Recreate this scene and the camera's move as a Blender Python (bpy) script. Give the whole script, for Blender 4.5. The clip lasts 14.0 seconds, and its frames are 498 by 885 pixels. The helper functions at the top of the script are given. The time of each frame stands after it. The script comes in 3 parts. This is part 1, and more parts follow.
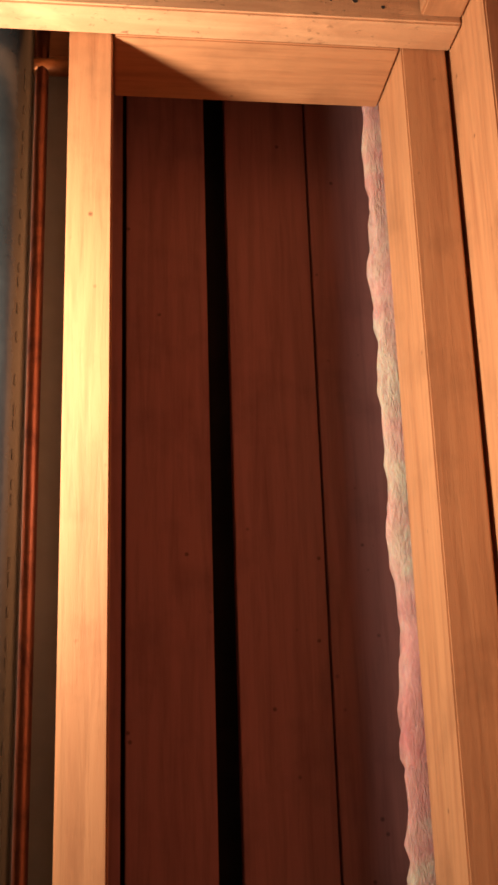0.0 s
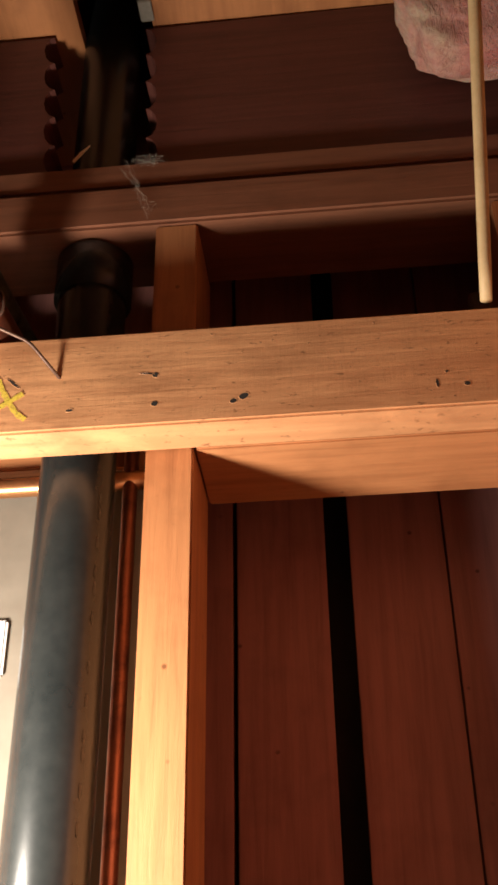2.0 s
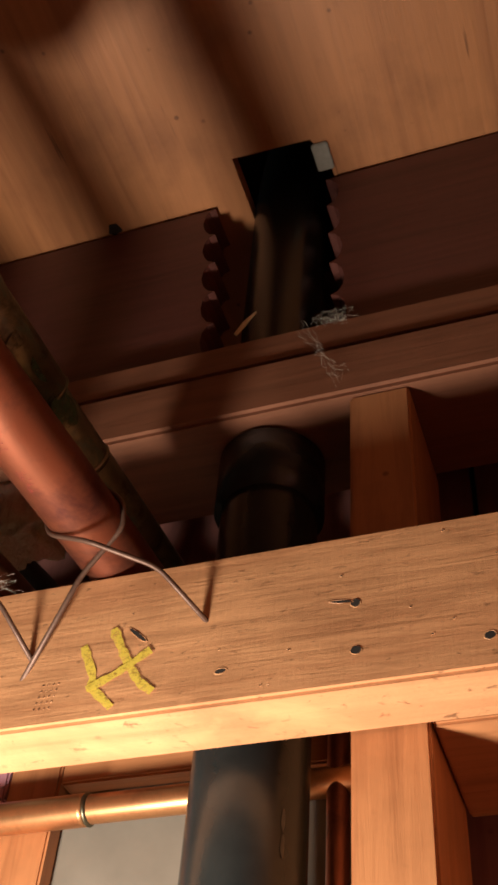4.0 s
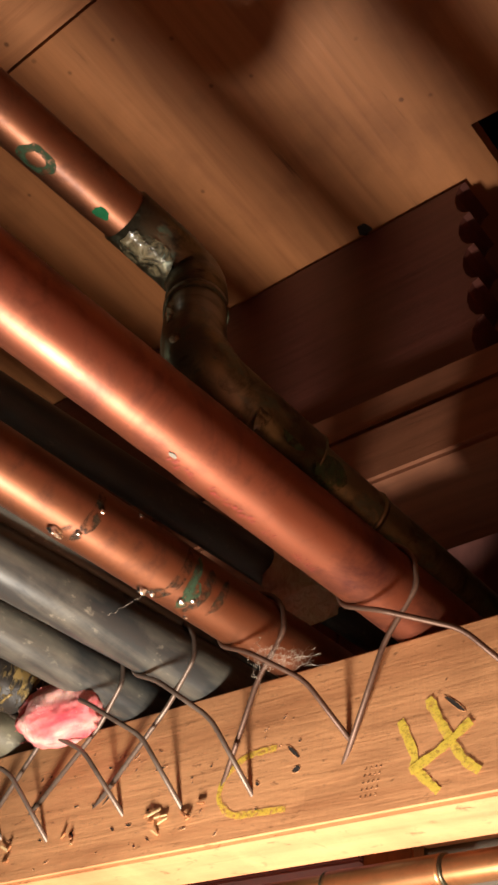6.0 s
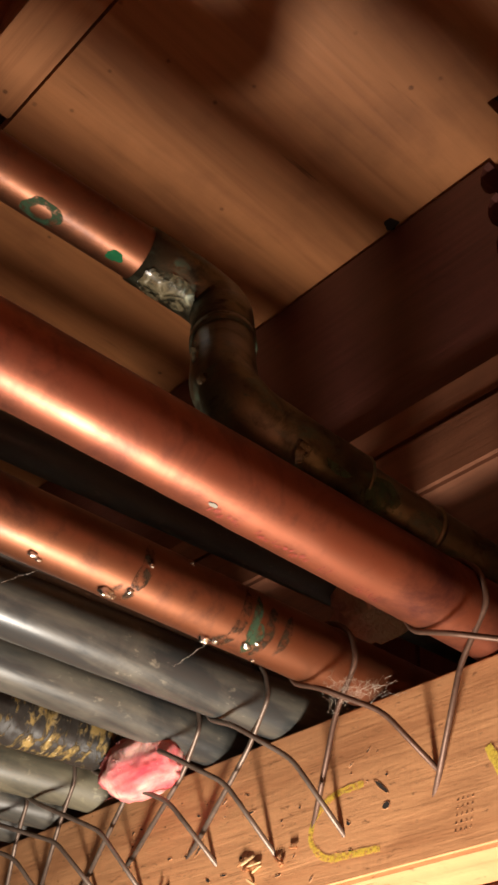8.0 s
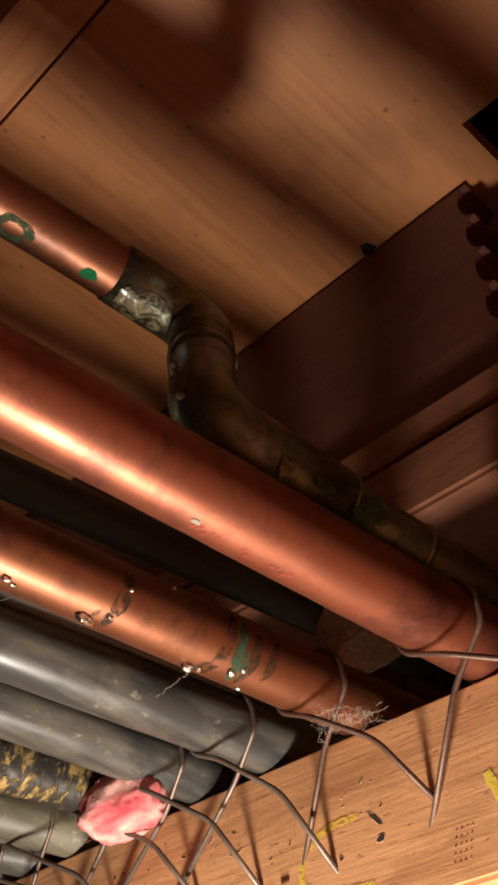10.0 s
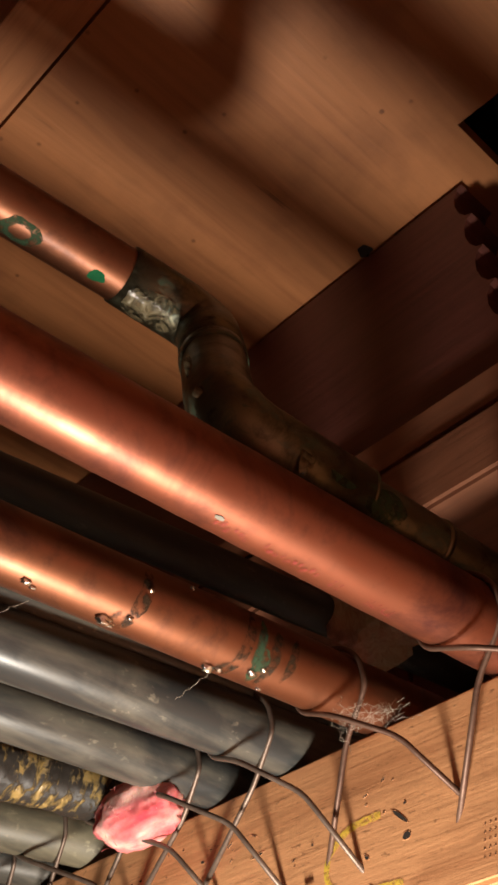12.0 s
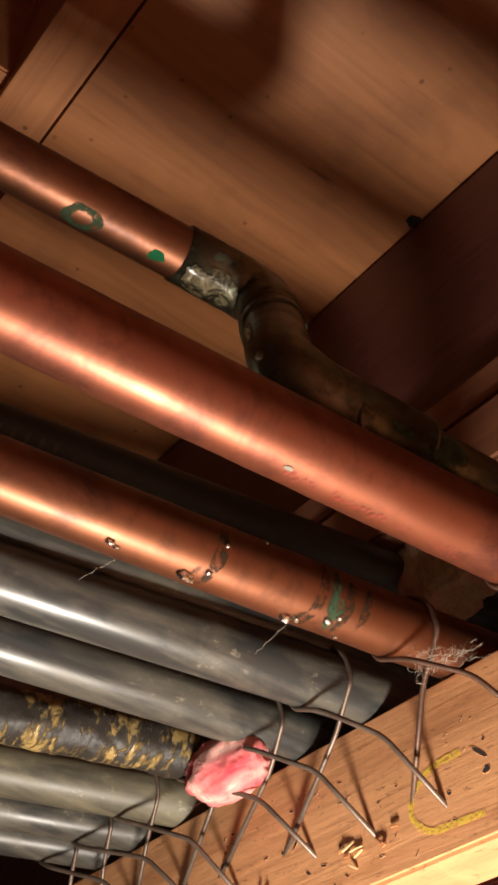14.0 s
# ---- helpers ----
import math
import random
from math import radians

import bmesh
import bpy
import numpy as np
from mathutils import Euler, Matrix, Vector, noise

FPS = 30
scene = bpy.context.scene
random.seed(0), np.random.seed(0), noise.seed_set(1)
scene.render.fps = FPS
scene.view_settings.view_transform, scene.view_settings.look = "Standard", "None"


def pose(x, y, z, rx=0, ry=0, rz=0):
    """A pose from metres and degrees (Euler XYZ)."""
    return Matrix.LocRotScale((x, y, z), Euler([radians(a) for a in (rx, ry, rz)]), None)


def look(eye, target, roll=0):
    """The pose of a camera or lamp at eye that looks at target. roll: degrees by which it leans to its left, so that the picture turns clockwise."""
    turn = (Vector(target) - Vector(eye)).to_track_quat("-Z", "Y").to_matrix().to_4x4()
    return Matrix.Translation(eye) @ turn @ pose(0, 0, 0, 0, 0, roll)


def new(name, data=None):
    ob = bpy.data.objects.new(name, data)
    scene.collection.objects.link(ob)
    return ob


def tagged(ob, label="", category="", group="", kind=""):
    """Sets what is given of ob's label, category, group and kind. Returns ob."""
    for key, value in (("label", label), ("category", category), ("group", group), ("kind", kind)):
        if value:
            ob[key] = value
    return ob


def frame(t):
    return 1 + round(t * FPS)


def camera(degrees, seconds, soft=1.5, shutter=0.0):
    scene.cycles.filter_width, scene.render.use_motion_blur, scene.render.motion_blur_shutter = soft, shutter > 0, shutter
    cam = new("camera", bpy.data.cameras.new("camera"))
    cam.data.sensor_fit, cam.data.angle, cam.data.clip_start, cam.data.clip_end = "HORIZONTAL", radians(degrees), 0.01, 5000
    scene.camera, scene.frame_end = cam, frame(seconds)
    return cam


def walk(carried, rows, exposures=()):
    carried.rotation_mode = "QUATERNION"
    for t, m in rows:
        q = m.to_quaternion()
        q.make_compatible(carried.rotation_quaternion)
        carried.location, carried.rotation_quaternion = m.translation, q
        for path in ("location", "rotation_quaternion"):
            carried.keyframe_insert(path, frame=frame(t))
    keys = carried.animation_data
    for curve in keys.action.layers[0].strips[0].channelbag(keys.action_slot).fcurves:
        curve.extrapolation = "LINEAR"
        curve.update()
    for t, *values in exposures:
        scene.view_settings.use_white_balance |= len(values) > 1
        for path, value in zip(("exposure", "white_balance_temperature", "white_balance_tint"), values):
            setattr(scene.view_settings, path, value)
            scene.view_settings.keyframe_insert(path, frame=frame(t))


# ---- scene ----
cam = camera(26.3, 14.0, soft=3.0)
PATH = [
    (0, (-0.095, -0.054, 1.404), (0.147, 1.85, 1.966), -1.8),
    (0.5, (-0.084, -0.047, 1.445), (0.128, 1.796, 2.193), -2.5),
    (1, (-0.024, -0.016, 1.478), (-0.002, 1.763, 2.389), -1.8),
    (1.5, (0.008, 0.01, 1.522), (-0.096, 1.739, 2.523), -0.9),
    (2, (0.006, 0.056, 1.579), (-0.148, 1.741, 2.644), -0.8),
    (2.2, (-0.005, 0.079, 1.599), (-0.15, 1.748, 2.692), -1.2),
    (4.3, (-0.029, 0.34, 1.764), (-0.629, 1.564, 3.227), 7.3),
    (4.5, (-0.032, 0.341, 1.771), (-0.669, 1.542, 3.238), 8.3),
    (5, (-0.031, 0.349, 1.788), (-0.815, 1.475, 3.243), 10.7),
    (5.5, (-0.012, 0.34, 1.806), (-0.969, 1.43, 3.184), 11.5),
    (6, (-0.003, 0.333, 1.821), (-1.091, 1.379, 3.133), 10.0),
    (6.5, (0.008, 0.339, 1.835), (-1.178, 1.329, 3.106), 9.1),
    (7, (0.003, 0.327, 1.842), (-1.182, 1.33, 3.102), 6.6),
    (7.5, (0.009, 0.337, 1.846), (-1.2, 1.303, 3.113), 6.5),
    (8, (0.002, 0.34, 1.849), (-1.178, 1.309, 3.141), 5.5),
    (8.2, (-0.002, 0.343, 1.848), (-1.165, 1.31, 3.156), 4.9),
    (10.3, (-0.018, 0.352, 1.853), (-1.128, 1.316, 3.21), 3.5),
    (10.5, (-0.02, 0.347, 1.855), (-1.132, 1.317, 3.205), 3.4),
    (11, (-0.03, 0.34, 1.85), (-1.119, 1.315, 3.216), 2.5),
    (11.5, (-0.033, 0.343, 1.848), (-1.115, 1.311, 3.224), 2.1),
    (12, (-0.032, 0.345, 1.847), (-1.106, 1.322, 3.223), 1.4),
    (12.5, (-0.024, 0.356, 1.847), (-1.117, 1.312, 3.222), 1.5),
    (13, (-0.017, 0.367, 1.842), (-1.125, 1.302, 3.219), 1.7),
    (13.5, (-0.017, 0.362, 1.836), (-1.139, 1.296, 3.203), 1.4),
    (14, (-0.029, 0.34, 1.819), (-1.182, 1.235, 3.186), 1.0),
]
EXPOSURES = [(0.0, 0.5), (1.0, 0.45), (2.2, 0.2), (4.3, 0.0), (5.5, 0.2), (6.5, 0.0), (14.0, -0.05)]
walk(cam, [(t, look(eye, target, roll)) for t, eye, target, roll in PATH], EXPOSURES)

# ---- light: one bare work lamp hanging under the pipes, and a faint room ----
world = bpy.data.worlds.new("world")
world.use_nodes = True
scene.world = world
world.node_tree.nodes["Background"].inputs[0].default_value = (0.9, 0.75, 0.6, 1)
world.node_tree.nodes["Background"].inputs[1].default_value = 0.004
bulb = bpy.data.lights.new("work_lamp", "POINT")
bulb.energy, bulb.color, bulb.shadow_soft_size = 18.5, (1.0, 0.895, 0.775), 0.038
lamp = new("work_lamp", bulb)
lamp.location = (-0.345, 0.606, 1.70)


# ---- materials ----
def mat(name):
    m = bpy.data.materials.new(name)
    m.use_nodes = True
    nt = m.node_tree
    return m, nt, nt.nodes["Principled BSDF"]


def node(nt, kind, **sets):
    n = nt.nodes.new(kind)
    for k, v in sets.items():
        n.inputs[k].default_value = v
    return n


def ramp(nt, fac, stops):
    r = nt.nodes.new("ShaderNodeValToRGB")
    e = r.color_ramp.elements
    while len(e) < len(stops):
        e.new(0.5)
    for s, (p, c) in zip(e, stops):
        s.position, s.color = p, (*c, 1) if len(c) == 3 else c
    nt.links.new(fac, r.inputs[0])
    return r.outputs[0]


def mix(nt, fac, a, b, how="MIX"):
    m = nt.nodes.new("ShaderNodeMix")
    m.data_type, m.blend_type = "RGBA", how
    for socket, v in ((m.inputs[0], fac), (m.inputs[6], a), (m.inputs[7], b)):
        if isinstance(v, (int, float)):
            socket.default_value = v
        elif isinstance(v, tuple):
            socket.default_value = (*v, 1)
        else:
            nt.links.new(v, socket)
    return m.outputs[2]


def coords(nt, scale, jitter=True):
    tc = nt.nodes.new("ShaderNodeTexCoord")
    mp = nt.nodes.new("ShaderNodeMapping")
    mp.inputs["Scale"].default_value = scale
    nt.links.new(tc.outputs["Object"], mp.inputs[0])
    if jitter:
        oi = nt.nodes.new("ShaderNodeObjectInfo")
        mul = nt.nodes.new("ShaderNodeVectorMath")
        mul.operation = "MULTIPLY"
        mul.inputs[1].default_value = (13.0, 7.0, 5.0)
        nt.links.new(oi.outputs["Random"], mul.inputs[0])
        nt.links.new(mul.outputs[0], mp.inputs["Location"])
    return mp.outputs[0]


def noise_tex(nt, vec, scale, detail=4, rough=0.55, distort=0.0):
    n = node(nt, "ShaderNodeTexNoise", Scale=scale, Detail=detail, Roughness=rough, Distortion=distort)
    nt.links.new(vec, n.inputs["Vector"])
    return n.outputs[0]


def bump(nt, bsdf, height, strength, distance=0.001):
    b = node(nt, "ShaderNodeBump", Strength=strength, Distance=distance)
    nt.links.new(height, b.inputs["Height"])
    nt.links.new(b.outputs[0], bsdf.inputs["Normal"])


def wood(name, light, dark, axis, rough=0.5, knots=True, sawn=0.35, checks=False, specks=False, grain=0.5):
    """Softwood: long fibres and growth bands along one axis, dirt and pin knots."""
    m, nt, b = mat(name)
    long, cross = 2.2, 38.0
    s = [cross] * 3
    s[axis] = long
    fibre = noise_tex(nt, coords(nt, s), 3.2, 8, 0.65, 0.4)
    s2 = [9.0] * 3
    s2[axis] = 0.55
    band = noise_tex(nt, coords(nt, s2), 1.6, 3, 0.5, 1.6)
    wave = nt.nodes.new("ShaderNodeMath")
    wave.operation = "PINGPONG"
    mul = nt.nodes.new("ShaderNodeMath")
    mul.operation, mul.inputs[1].default_value = "MULTIPLY", 7.0
    nt.links.new(band, mul.inputs[0])
    nt.links.new(mul.outputs[0], wave.inputs[0])
    wave.inputs[1].default_value = 1.0
    soft_dark = tuple(a * 0.45 + b * 0.55 for a, b in zip(light, dark))
    rings = ramp(nt, wave.outputs[0], [(0.0, light), (0.45, light), (0.9, soft_dark), (1.0, soft_dark)])
    fine = ramp(nt, fibre, [(0.3, tuple(c * 0.72 for c in dark)), (0.55, light), (1.0, tuple(min(1, c * 1.12) for c in light))])
    col = mix(nt, grain, rings, fine)
    dirt = noise_tex(nt, coords(nt, (1, 1, 1)), 14.0, 5, 0.6)
    col = mix(nt, ramp(nt, dirt, [(0.52, (0, 0, 0)), (0.78, (0.45,) * 3)]), col, tuple(c * 0.5 for c in dark))
    if knots:
        v = node(nt, "ShaderNodeTexVoronoi", Scale=42.0, Randomness=1.0)
        nt.links.new(coords(nt, (1, 1, 1)), v.inputs["Vector"])
        pick = noise_tex(nt, coords(nt, (1, 1, 1)), 31.0, 1)
        spot = ramp(nt, v.outputs["Distance"], [(0.05, (1,) * 3), (0.11, (0,) * 3)])
        gate = ramp(nt, pick, [(0.5, (0,) * 3), (0.6, (0.75,) * 3)])
        col = mix(nt, mix(nt, 1.0, spot, gate, "MULTIPLY"), col, tuple(c * 0.3 for c in dark))
    if specks:
        fl = noise_tex(nt, coords(nt, (110, 140, 400)), 1.0, 4, 0.65, 0.5)
        col = mix(nt, ramp(nt, fl, [(0.61, (0,) * 3), (0.70, (0.75,) * 3)]), col, tuple(c * 0.3 for c in dark))
        stain = noise_tex(nt, coords(nt, (10, 10, 26)), 1.0, 4, 0.6, 0.8)
        col = mix(nt, ramp(nt, stain, [(0.5, (0,) * 3), (0.75, (0.5,) * 3)]), col, tuple(c * 0.7 for c in dark))
        kerf = noise_tex(nt, coords(nt, (520, 520, 34)), 1.0, 2, 0.5, 0.2)
        worn = noise_tex(nt, coords(nt, (14, 14, 40)), 1.0, 3, 0.6, 0.5)
        marks = mix(nt, 1.0, ramp(nt, kerf, [(0.50, (0,) * 3), (0.68, (0.16,) * 3)]), ramp(nt, worn, [(0.42, (0,) * 3), (0.60, (1,) * 3)]), "MULTIPLY")
        col = mix(nt, marks, col, tuple(c * 0.75 for c in dark))
        fibre = mix(nt, 0.2, fibre, mix(nt, 0.5, kerf, fl))
        fresh = noise_tex(nt, coords(nt, (16, 16, 70)), 1.0, 4, 0.6, 0.8)
        col = mix(nt, ramp(nt, fresh, [(0.55, (0,) * 3), (0.75, (0.5,) * 3)]), col, tuple(min(1, c * 1.25) for c in light))
    if checks:
        s3 = [70.0] * 3
        s3[axis] = 5.5
        split = noise_tex(nt, coords(nt, s3), 1.5, 3, 0.5, 0.3)
        col = mix(nt, ramp(nt, split, [(0.25, (0.7,) * 3), (0.31, (0,) * 3)]), col, tuple(c * 0.35 for c in dark))
        pale = noise_tex(nt, coords(nt, s2), 5.0, 5, 0.6, 0.8)
        col = mix(nt, ramp(nt, pale, [(0.5, (0,) * 3), (0.72, (0.5,) * 3)]), col, tuple(min(1, c * 1.2) for c in light))
    nt.links.new(col, b.inputs["Base Color"])
    b.inputs["Roughness"].default_value = rough
    b.inputs["Specular IOR Level"].default_value = 0.4
    bump(nt, b, fibre, sawn, 0.0015)
    return m


def copper(name, base, dark, patina=0.0, rough=0.28, scale=18.0, coat=0.0):
    m, nt, b = mat(name)
    v = coords(nt, (1, 1, 1))
    n1 = noise_tex(nt, v, scale, 6, 0.65, 0.5)
    b.inputs["Coat Weight"].default_value, b.inputs["Coat Roughness"].default_value = coat, 0.36
    n2 = noise_tex(nt, v, 75.0, 5, 0.6)
    n3 = noise_tex(nt, coords(nt, (1, 0.5, 1)), scale * 1.7, 5, 0.65, 0.6)
    col = ramp(nt, n1, [(0.3, dark), (0.5, base), (0.75, tuple(min(1, c * 1.1) for c in base))])
    col = mix(nt, ramp(nt, n2, [(0.55, (0,) * 3), (0.8, (0.5,) * 3)]), col, tuple(c * 0.55 for c in dark))
    metal = 0.88
    if patina:
        g = ramp(nt, n3, [(0.66 - patina * 0.2, (0,) * 3), (0.76 - patina * 0.2, (1,) * 3)])
        col = mix(nt, g, col, (0.045, 0.07, 0.042))
        mm = nt.nodes.new("ShaderNodeMath")
        mm.operation, mm.inputs[0].default_value = "SUBTRACT", 1.0
        nt.links.new(g, mm.inputs[1])
        nt.links.new(mm.outputs[0], b.inputs["Metallic"])
    else:
        b.inputs["Metallic"].default_value = metal
    nt.links.new(col, b.inputs["Base Color"])
    nt.links.new(ramp(nt, n1, [(0.3, (rough + 0.18,) * 3), (0.7, (rough,) * 3)]), b.inputs["Roughness"])
    bump(nt, b, n2, 0.12, 0.0006)
    return m


def plain(name, a, b_, rough, scale=20.0, metal=0.0, bumps=0.1, spec=0.5, detail=5):
    m, nt, b = mat(name)
    v = coords(nt, (1, 1, 1))
    n1 = noise_tex(nt, v, scale, detail, 0.6, 0.3)
    n2 = noise_tex(nt, v, scale * 9, 3, 0.5)
    nt.links.new(ramp(nt, mix(nt, 0.3, n1, n2), [(0.35, a), (0.65, b_)]), b.inputs["Base Color"])
    b.inputs["Roughness"].default_value, b.inputs["Metallic"].default_value = rough, metal
    b.inputs["Specular IOR Level"].default_value = spec
    bump(nt, b, n2, bumps, 0.001)
    return m


FIR_X = wood("fir_along_x", (0.50, 0.212, 0.086), (0.36, 0.130, 0.050), 0)
FIR_Y = wood("fir_along_y", (0.50, 0.212, 0.086), (0.36, 0.130, 0.050), 1)
FIR_Z = wood("fir_along_z", (0.50, 0.212, 0.086), (0.36, 0.130, 0.050), 2)
LEDGER = wood("ledger_wood", (0.65, 0.322, 0.148), (0.47, 0.200, 0.086), 0, sawn=0.55, specks=True, grain=0.22)
# Rim joist and upper boards: their shade is put into this much darker redwood.
RED_X_SHADED = wood("shaded_redwood_along_x", (0.12, 0.038, 0.028), (0.08, 0.026, 0.019), 0, knots=False)
RED_Z = wood("redwood_along_z", (0.42, 0.175, 0.145), (0.30, 0.118, 0.098), 2)
# Top plate fir at under half brightness: the dim light there is painted in.
PLATE_X_SHADED = wood("shaded_plate_wood", (0.230, 0.091, 0.048), (0.157, 0.060, 0.032), 0, knots=False)
PLY = wood("plywood", (0.42, 0.168, 0.060), (0.27, 0.096, 0.034), 1, knots=True, sawn=0.3, checks=True, grain=0.26)
COPPER = copper("copper", (0.275, 0.091, 0.050), (0.110, 0.033, 0.025), 0.0, 0.37, 20.0, 0.16)
BRIGHT_COPPER = copper("bright_copper", (0.62, 0.30, 0.13), (0.42, 0.17, 0.07), 0.0, 0.26, 24.0, 0.1)
COPPER_OLD = copper("weathered_copper", (0.20, 0.072, 0.033), (0.070, 0.025, 0.016), 0.0, 0.40, 22.0, 0.26)
SOLDER = copper("flux_stained_fitting", (0.17, 0.15, 0.095), (0.016, 0.015, 0.013), 0.62, 0.36, 55.0, 0.2)
def dusty(name, base, dust, gloss, amount, flakes=0.12):
    """Smooth dark plastic under long streaks and a few patches of pale dust."""
    m, nt, b = mat(name)
    streak = noise_tex(nt, coords(nt, (85, 7, 85)), 1.0, 5, 0.6, 0.3)
    blot = noise_tex(nt, coords(nt, (26, 14, 26)), 1.0, 6, 0.65, 0.7)
    speck = noise_tex(nt, coords(nt, (1, 0.6, 1)), 260.0, 3, 0.6)
    cover = ramp(nt, mix(nt, 0.45, streak, blot), [(amount, (0,) * 3), (amount + 0.22, (0.8,) * 3)])
    col = mix(nt, cover, base, dust)
    gate = ramp(nt, blot, [(0.48, (0,) * 3), (0.62, (1,) * 3)])
    spots = mix(nt, 1.0, ramp(nt, speck, [(0.60, (0,) * 3), (0.68, (0.7,) * 3)]), gate, "MULTIPLY")
    col = mix(nt, spots, col, tuple(min(1, c * 1.6) for c in dust))
    nt.links.new(col, b.inputs["Base Color"])
    nt.links.new(ramp(nt, cover, [(0.0, (gloss,) * 3), (1.0, (gloss + 0.22,) * 3)]), b.inputs["Roughness"])
    bump(nt, b, mix(nt, 0.3, streak, speck), flakes, 0.0008)
    return m


def peeling(name):
    """Black wrap with scraps of gold film left in ragged drips round the pipe."""
    m, nt, b = mat(name)
    drips = noise_tex(nt, coords(nt, (90, 260, 90)), 1.0, 6, 0.7, 0.8)
    patchy = noise_tex(nt, coords(nt, (34, 44, 34)), 1.0, 4, 0.6, 0.5)
    cover = ramp(nt, mix(nt, 0.5, drips, patchy), [(0.505, (0,) * 3), (0.57, (1,) * 3)])
    nt.links.new(mix(nt, cover, (0.026, 0.022, 0.018), (0.34, 0.235, 0.085)), b.inputs["Base Color"])
    nt.links.new(ramp(nt, cover, [(0.0, (0.5,) * 3), (1.0, (0.24,) * 3)]), b.inputs["Roughness"])
    bump(nt, b, mix(nt, 0.5, drips, cover), 0.8, 0.0016)
    return m


GREY_PIPE = dusty("grey_pipe", (0.036, 0.038, 0.037), (0.165, 0.148, 0.112), 0.30, 0.43)
BLACK_DUSTY = dusty("dusty_black", (0.016, 0.017, 0.017), (0.06, 0.055, 0.045), 0.42, 0.46)
YELLOW_PIPE = dusty("yellow_grey_pipe", (0.07, 0.066, 0.050), (0.22, 0.195, 0.125), 0.40, 0.38)
BLACK_ABS = plain("black_abs", (0.012, 0.014, 0.014), (0.022, 0.024, 0.023), 0.27, 15.0, 0.0, 0.05)
BROWN_WIRE = plain("brown_wire", (0.085, 0.042, 0.028), (0.15, 0.085, 0.058), 0.5, 60.0, 0.5, 0.1)
WIRE = plain("wire", (0.12, 0.082, 0.062), (0.22, 0.165, 0.13), 0.48, 60.0, 0.6, 0.1)
def fibre(name, stops, scale, relief=0.9):
    m, nt, b = mat(name)
    v = coords(nt, (1, 1, 1))
    n1 = noise_tex(nt, v, scale, 4, 0.55, 0.8)
    n2 = noise_tex(nt, coords(nt, (1, 1, 0.3)), scale * 22, 4, 0.6, 1.0)
    col = ramp(nt, n1, stops)
    col = mix(nt, ramp(nt, n2, [(0.35, (0.5 * relief,) * 3), (0.6, (0,) * 3)]), col, tuple(c * 0.6 for c in stops[0][1]))
    nt.links.new(col, b.inputs["Base Color"])
    b.inputs["Roughness"].default_value, b.inputs["Specular IOR Level"].default_value = 0.95, 0.1
    b.inputs["Subsurface Weight"].default_value, b.inputs["Subsurface Scale"].default_value = 0.25, 0.004
    bump(nt, b, n2, relief, 0.002)
    return m


PINK = fibre("pink_fibreglass", [(0.30, (0.46, 0.17, 0.145)), (0.48, (0.50, 0.27, 0.21)), (0.64, (0.46, 0.36, 0.25))], 11.0)
PINK_BRIGHT = fibre("bright_pink_fibreglass", [(0.38, (0.60, 0.06, 0.08)), (0.52, (0.70, 0.25, 0.24)), (0.66, (0.84, 0.60, 0.50))], 26.0, 0.3)
WHITE_PLASTIC = plain("white_plastic", (0.74, 0.73, 0.70), (0.80, 0.79, 0.76), 0.4, 30.0, 0.0, 0.03)
DRYWALL = plain("drywall", (0.19, 0.16, 0.125), (0.25, 0.215, 0.17), 0.85, 6.0, 0.0, 0.1, 0.2)
WHITE = plain("bare_wall", (0.14, 0.12, 0.10), (0.20, 0.17, 0.14), 0.9, 3.0, 0.0, 0.05, 0.3)
STAIN, nt, b = mat("flux_run")
cover = noise_tex(nt, coords(nt, (300, 300, 300)), 1.0, 4, 0.6)
b.inputs["Base Color"].default_value, b.inputs["Roughness"].default_value = (0.03, 0.02, 0.012, 1), 0.25
nt.links.new(ramp(nt, cover, [(0.40, (0,) * 3), (0.60, (0.85,) * 3)]), b.inputs["Alpha"])
VERDIGRIS, nt, b = mat("verdigris")
cover = noise_tex(nt, coords(nt, (220, 220, 220)), 1.0, 5, 0.7)
b.inputs["Base Color"].default_value, b.inputs["Roughness"].default_value = (0.022, 0.05, 0.020, 1), 0.9
nt.links.new(ramp(nt, cover, [(0.36, (0,) * 3), (0.52, (0.9,) * 3)]), b.inputs["Alpha"])
FLUX, nt, b = mat("flux")
cover = noise_tex(nt, coords(nt, (120, 120, 120)), 1.0, 4, 0.6, 0.8)
nt.links.new(ramp(nt, cover, [(0.44, (0.03, 0.024, 0.014)), (0.60, (0.17, 0.14, 0.08)), (0.74, (0.38, 0.35, 0.26))]), b.inputs["Base Color"])
nt.links.new(ramp(nt, cover, [(0.38, (0,) * 3), (0.50, (0.95,) * 3)]), b.inputs["Alpha"])
b.inputs["Roughness"].default_value = 0.14
bump(nt, b, cover, 0.35, 0.0012)
VERDIGRIS_LIGHT = plain("bright_verdigris", (0.008, 0.085, 0.032), (0.014, 0.12, 0.046), 0.9, 300.0, 0.0, 0.1, 0.15)
SOLDER_DROP = plain("solder", (0.7, 0.7, 0.68), (0.85, 0.84, 0.80), 0.12, 200.0, 1.0, 0.2)
INK, nt, b = mat("red_ink")
cover = noise_tex(nt, coords(nt, (420, 420, 420)), 1.0, 4, 0.65)
b.inputs["Base Color"].default_value, b.inputs["Roughness"].default_value = (0.34, 0.035, 0.03, 1), 0.6
